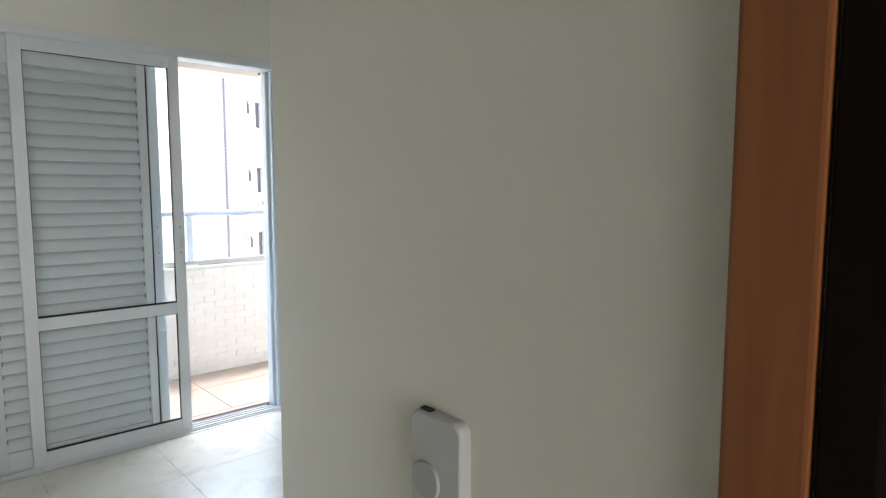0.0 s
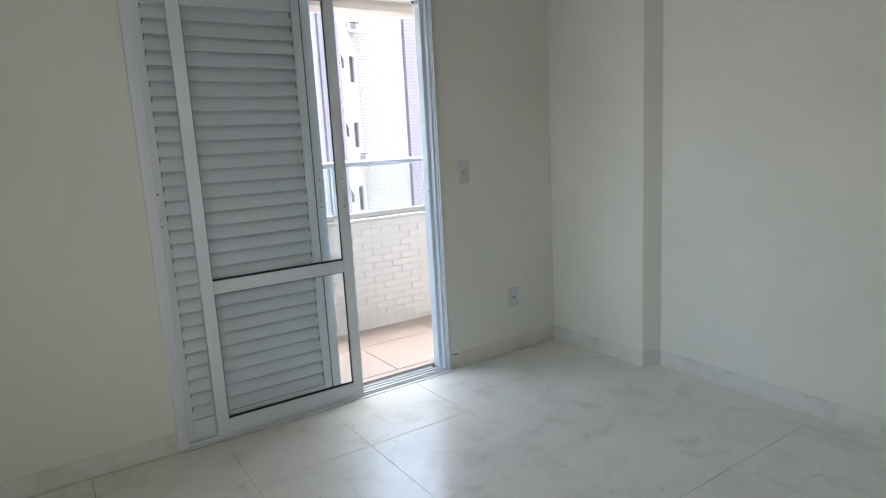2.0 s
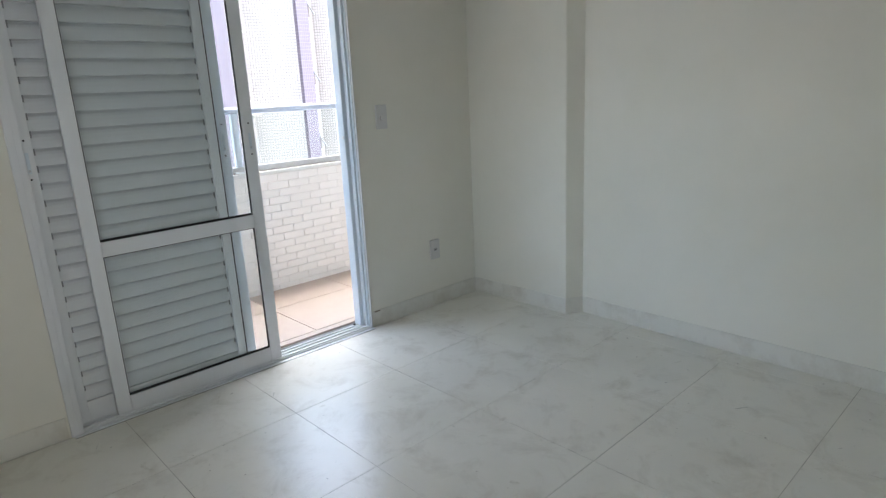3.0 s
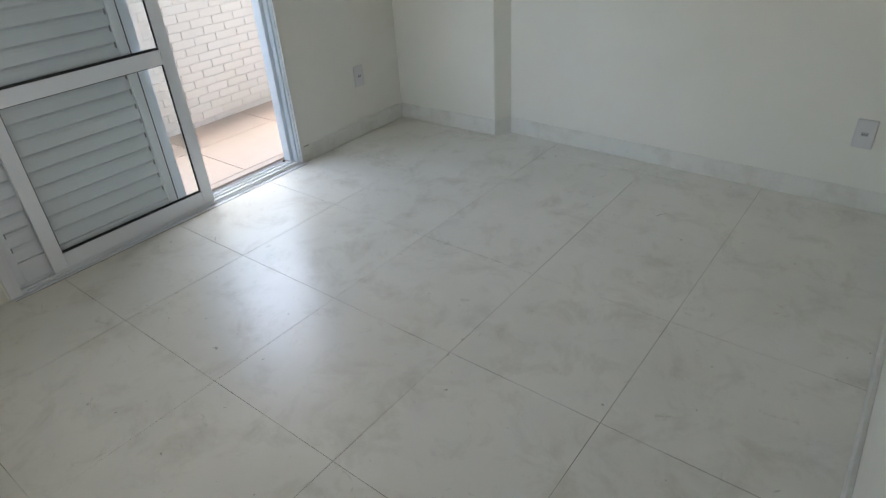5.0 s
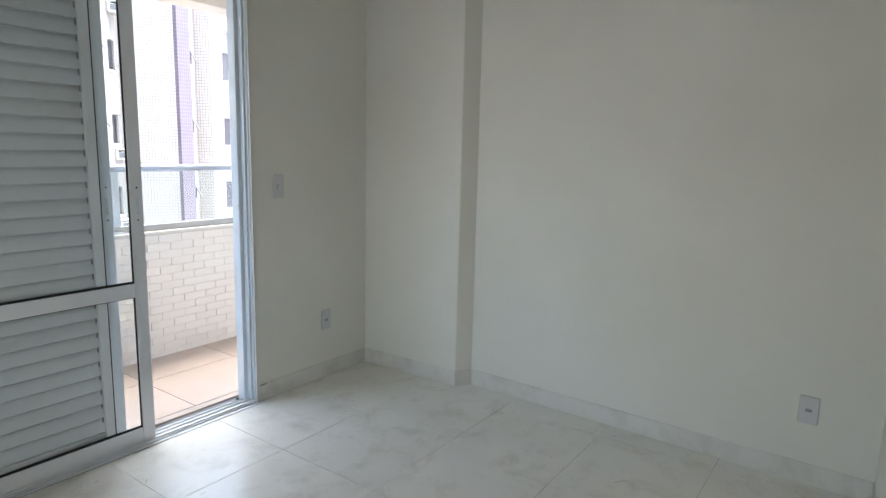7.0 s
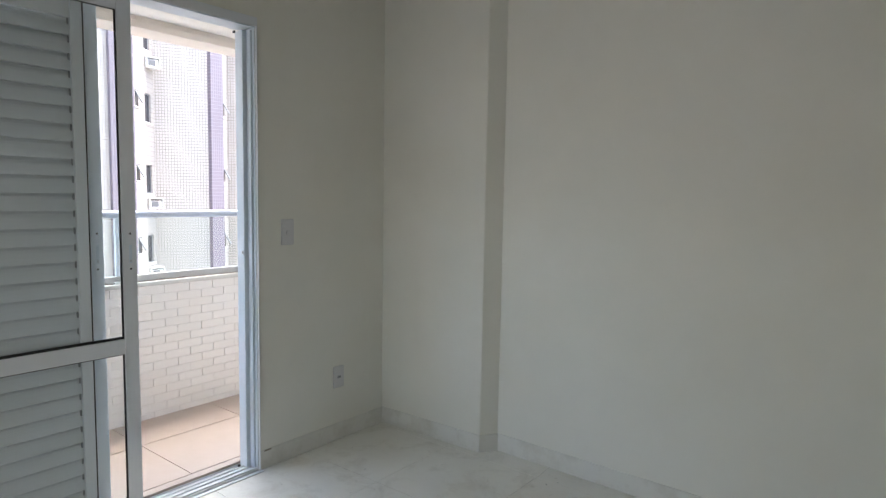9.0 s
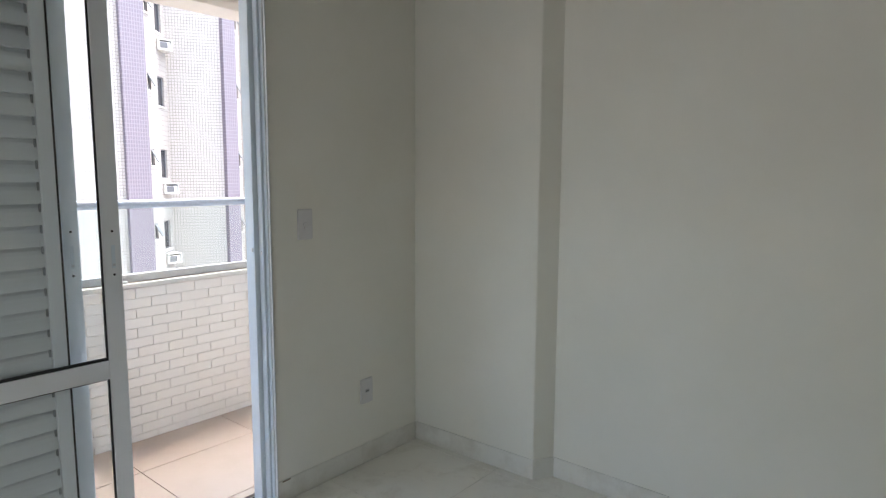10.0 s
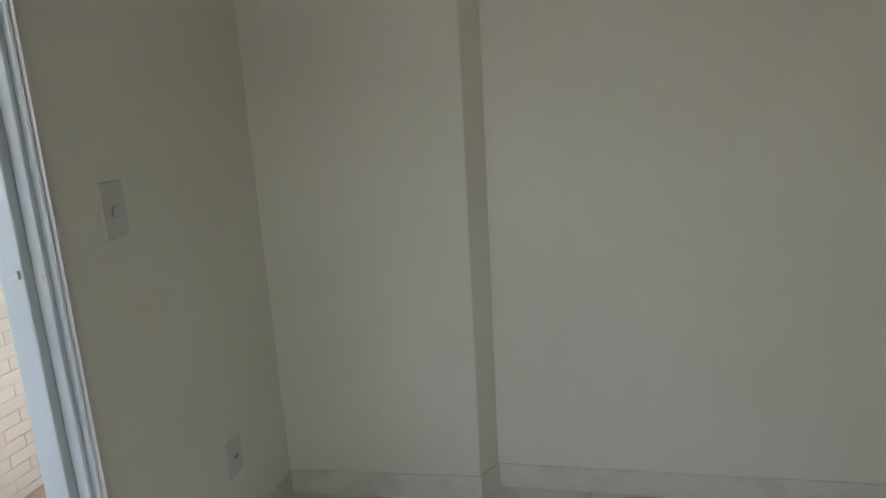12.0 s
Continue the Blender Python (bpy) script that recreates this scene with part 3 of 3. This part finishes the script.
def run(p0, p1, material, wins=(), label="white tiled facade"):
    """One flat run of the facade; wins: (u, u, z of the top in the reference storey, height, kind)."""
    length, m = along(p0, p1)
    holes = []
    for u0, u1, zt, h, kind in wins:
        for k in range(-7, 6):
            top = zt + k * STOREY
            if Z0 + 1 < top - h and top < Z1 - 0.5:
                holes.append((u0, u1, top - h, top, kind))
    bm = bmesh.new()
    pierced(bm, 0, length, Z0, Z1, [h[:4] for h in holes], lambda a, b, c, d: box(bm, a, b, 0, 0.25, c, d))
    bm.transform(m)
    hpart("wall", bm, material, label=label)
    for u0, u1, a, b, kind in holes:
        bm = bmesh.new()
        f = 0.05
        for d in ((u0, u0 + f, a, b), (u1 - f, u1, a, b), (u0 + f, u1 - f, a, a + f), (u0 + f, u1 - f, b - f, b)):
            box(bm, d[0], d[1], 0.06, 0.12, d[2], d[3])
        if kind == "slide":
            box(bm, (u0 + u1) / 2 - 0.03, (u0 + u1) / 2 + 0.03, 0.055, 0.115, a + f, b - f)
        bm.transform(m)
        w = hpart("window", bm, WINFRAME, label="window with dark panes")
        halves = ((u0 + f, (u0 + u1) / 2 - 0.03), ((u0 + u1) / 2 + 0.03, u1 - f)) if kind == "slide" else ((u0 + f, u1 - f),)
        for n, (ua, ub) in enumerate(halves):
            bm = boxed(ua, ub, 0.085, 0.095, a + f, b - f)
            bm.transform(m)
            teal = kind == "slide" and n == 1 and 2 < b < 3
            hpart("pane", bm, CURTAIN if teal else {"awning": PANEGREY, "slide": PANEMID}.get(kind, WINDARK), w,
                  "pane with a teal curtain behind it" if teal else "")
        bm = boxed(u0 - 0.06, u1 + 0.06, -0.05, 0.06, a - 0.07, a, bevel=0.01)
        bm.transform(m)
        hpart("window_sill", bm, STONE, w)
        if kind == "slide":
            bm = boxed(u0 + 0.35, u0 + 0.95, -0.06, 0.0, a - 0.72, a - 0.22, bevel=0.015)
            bm.transform(m)
            hpart("box_cover", bm, STONE, w, "shallow white cover below the window")
        if kind == "awning":
            bm = boxed(u0 + 0.04, u1 - 0.04, -0.015, 0.015, -(b - a) + 0.08, 0)
            bm.transform(m @ Matrix.Translation((0, 0.02, b - 0.03)) @ pose(0, 0, 0, -30))
            hpart("open_sash", bm, SASH, w, "small sash tilted open")


run((-14.0, 25.8), (11.27, 25.8), FACADE)
run((12.16, 25.72), (13.75, 27.25), FACADE_A, [(0.20, 0.55, 5.30, 0.64, "awning"), (1.20, 1.85, 5.33, 1.17, "plain")])
run((13.75, 27.25), (15.48, 26.0), FACADE_B)
run((16.05, 25.9), (16.85, 26.7), FACADE_A, [(0.25, 0.60, 5.35, 0.64, "awning")])
run((16.85, 26.7), (17.30, 26.2), FACADE_B)
run((17.30, 26.2), (19.3, 26.2), FACADE, [(0.62, 1.79, 5.44, 1.24, "slide")])
run((19.3, 26.2), (21.2, 28.1), FACADE_A, [(0.9, 1.7, 5.11, 1.2, "plain")])
run((21.2, 28.1), (34.0, 28.1), FACADE)
for x0, x1, y in ((11.27, 12.16, 25.6), (15.48, 16.05, 25.75)):
    hpart("stripe", boxed(x0, x1, y, y + 0.5, Z0, Z1), LILAC, label="lilac tiled vertical stripe")
hpart("body", boxed(-14.0, 34.0, 28.36, 38, Z0, Z1 - 0.02), FACADE, label="main block behind the facade")
hpart("roof", boxed(-14.2, 34.2, 28.3, 38.2, Z1 - 0.02, Z1 + 0.5), STONE)


def air_conditioner(x, y, z, turn):
    a = thing("air_conditioner", "white window air conditioner on a small ledge of the tiled facade", "air conditioner",
              (x, y, z), group="air conditioners on the block across")
    a.rotation_euler = (0, 0, radians(turn))
    a.scale = (0.84, 0.84, 0.84)
    bm = bmesh.new()
    for d in ((-0.36, 0.36, 0.22, 0.26), (-0.36, 0.36, -0.26, -0.22)):
        box(bm, d[0], d[1], -0.45, 0.45, d[2], d[3], bevel=0.008)
    for d in ((-0.36, -0.32), (0.32, 0.36)):
        box(bm, d[0], d[1], -0.45, 0.45, -0.22, 0.22, bevel=0.008)
    part("housing", bm, ACBODY, a, "open white concrete box")
    part("case", boxed(-0.27, 0.27, -0.40, 0.40, -0.2, 0.13, bevel=0.015), ACBODY, a)
    bm = bmesh.new()
    box(bm, -0.25, 0.13, -0.410, -0.399, -0.17, 0.11)
    part("grille", bm, ACDARK, a, "dark outdoor grille")
    return a


for z in (6.58, 0.84, -2.05):
    air_conditioner(13.25, 26.88, z, 4)
air_conditioner(18.22, 26.2, 6.6, 0)

ground = setting("ground", boxed(-900, 900, -900, 900, -24.6, -24.0), GROUND, "grey asphalt ground far below", "ground")

# the building that holds the flat, plain
bm = bmesh.new()
box(bm, -6, 9, -7, -3, -24, 16)
setting("wall_house_back", bm, BALC, "plain rear of the building that holds the flat")
bm = bmesh.new()
box(bm, -6, 9, -3, 5.05, 2.78, 16)
setting("wall_house_above", bm, BALC, "plain storeys above the flat")
bm = bmesh.new()
box(bm, -6, 9, -3, 5.05, -24, -0.32)
setting("wall_house_below", bm, BALC, "plain storeys below the flat")

# ---- floor tiles ----
GAP = 0.0010
floor = setting("floor", boxed(X_LEFT - 0.15, X_RIGHT + 0.15, Y_BACK, Y_DOOR - 0.0051, -0.12, -0.0012), GROUT, "pale polished porcelain tile floor, scuffed and dusty", "floor")
tiles = {}


def tile_mesh(w, d, t=0.010):
    key = (round(w, 4), round(d, 4), t)
    if key not in tiles:
        tiles[key] = mesh_of("tile", boxed(-w / 2, w / 2, -d / 2, d / 2, -t, 0, bevel=0.0004), FLOOR if t == 0.010 else TILE_OUT)
    return tiles[key]


def lay(parent, xs, ys, z, t=0.010, gap=GAP):
    for x0, x1 in zip(xs, xs[1:]):
        for y0, y1 in zip(ys, ys[1:]):
            ob = new("tile", tile_mesh(x1 - x0 - 2 * gap, y1 - y0 - 2 * gap, t))
            ob.parent = parent
            ob.location = ((x0 + x1) / 2, (y0 + y1) / 2, z + random.uniform(-0.0001, 0.0001))


lay(floor, [X_LEFT, 0.520, 1.066, 1.592, 2.130, 2.664, 3.200, X_RIGHT + 0.01], [Y_NEAR + 0.002, 1.750, 2.278, 2.820, 3.375, Y_DOOR - 0.0065], 0)
lay(floor, [X_LEFT, 0.506, X_HALL + 0.12], [Y_BACK, -0.995, -0.45, 0.10, 0.64, Y_NEAR], 0)
lay(balcony_floor, [BX0, -0.22, 0.365, 0.95, 1.535, 2.12, 2.705, 3.29, 3.875, 4.46, BX1], [Y_OUT, 4.545, BAL_Y + 0.004], BAL_Z, 0.012, 0.0022)

# ---- brick tiles of the balcony wall ----
ROW, LEN = 0.0495, 0.1535
near = [mesh_of("brick", boxed(-LEN / 2 + e, LEN / 2 - e, -0.005, 0.0025, -ROW / 2 + 0.0012, ROW / 2 - 0.0012, bevel=0.001), BRICK) for e in (0.0010, 0.0016)]
far = bmesh.new()
z, row = CAP_Z - 0.004 - ROW / 2, 0
while z > BAL_Z - 0.02:
    k = -24
    while True:
        x = 2.36 + (0.5 * LEN if row % 2 else 0.0) + k * LEN
        k += 1
        if x > BX1 - LEN / 2:
            break
        if x < BX0 + LEN / 2:
            continue
        if 1.95 < x < 4.6 and len([c for c in parapet.children]) < 290:
            ob = new("brick", random.choice(near))
            ob.parent = parapet
            ob.location = (x + random.uniform(-0.001, 0.001), BAL_Y + 0.002 + random.uniform(-0.0006, 0.0006), z + random.uniform(-0.0005, 0.0005))
        else:
            box(far, x - LEN / 2 + 0.0012, x + LEN / 2 - 0.0012, BAL_Y - 0.003, BAL_Y + 0.004, z - ROW / 2 + 0.0012, z + ROW / 2 - 0.0012)
    z -= ROW
    row += 1
part("brick_facing", far, BRICK_FAR, parapet, "white brick tiles", kind="stuff")
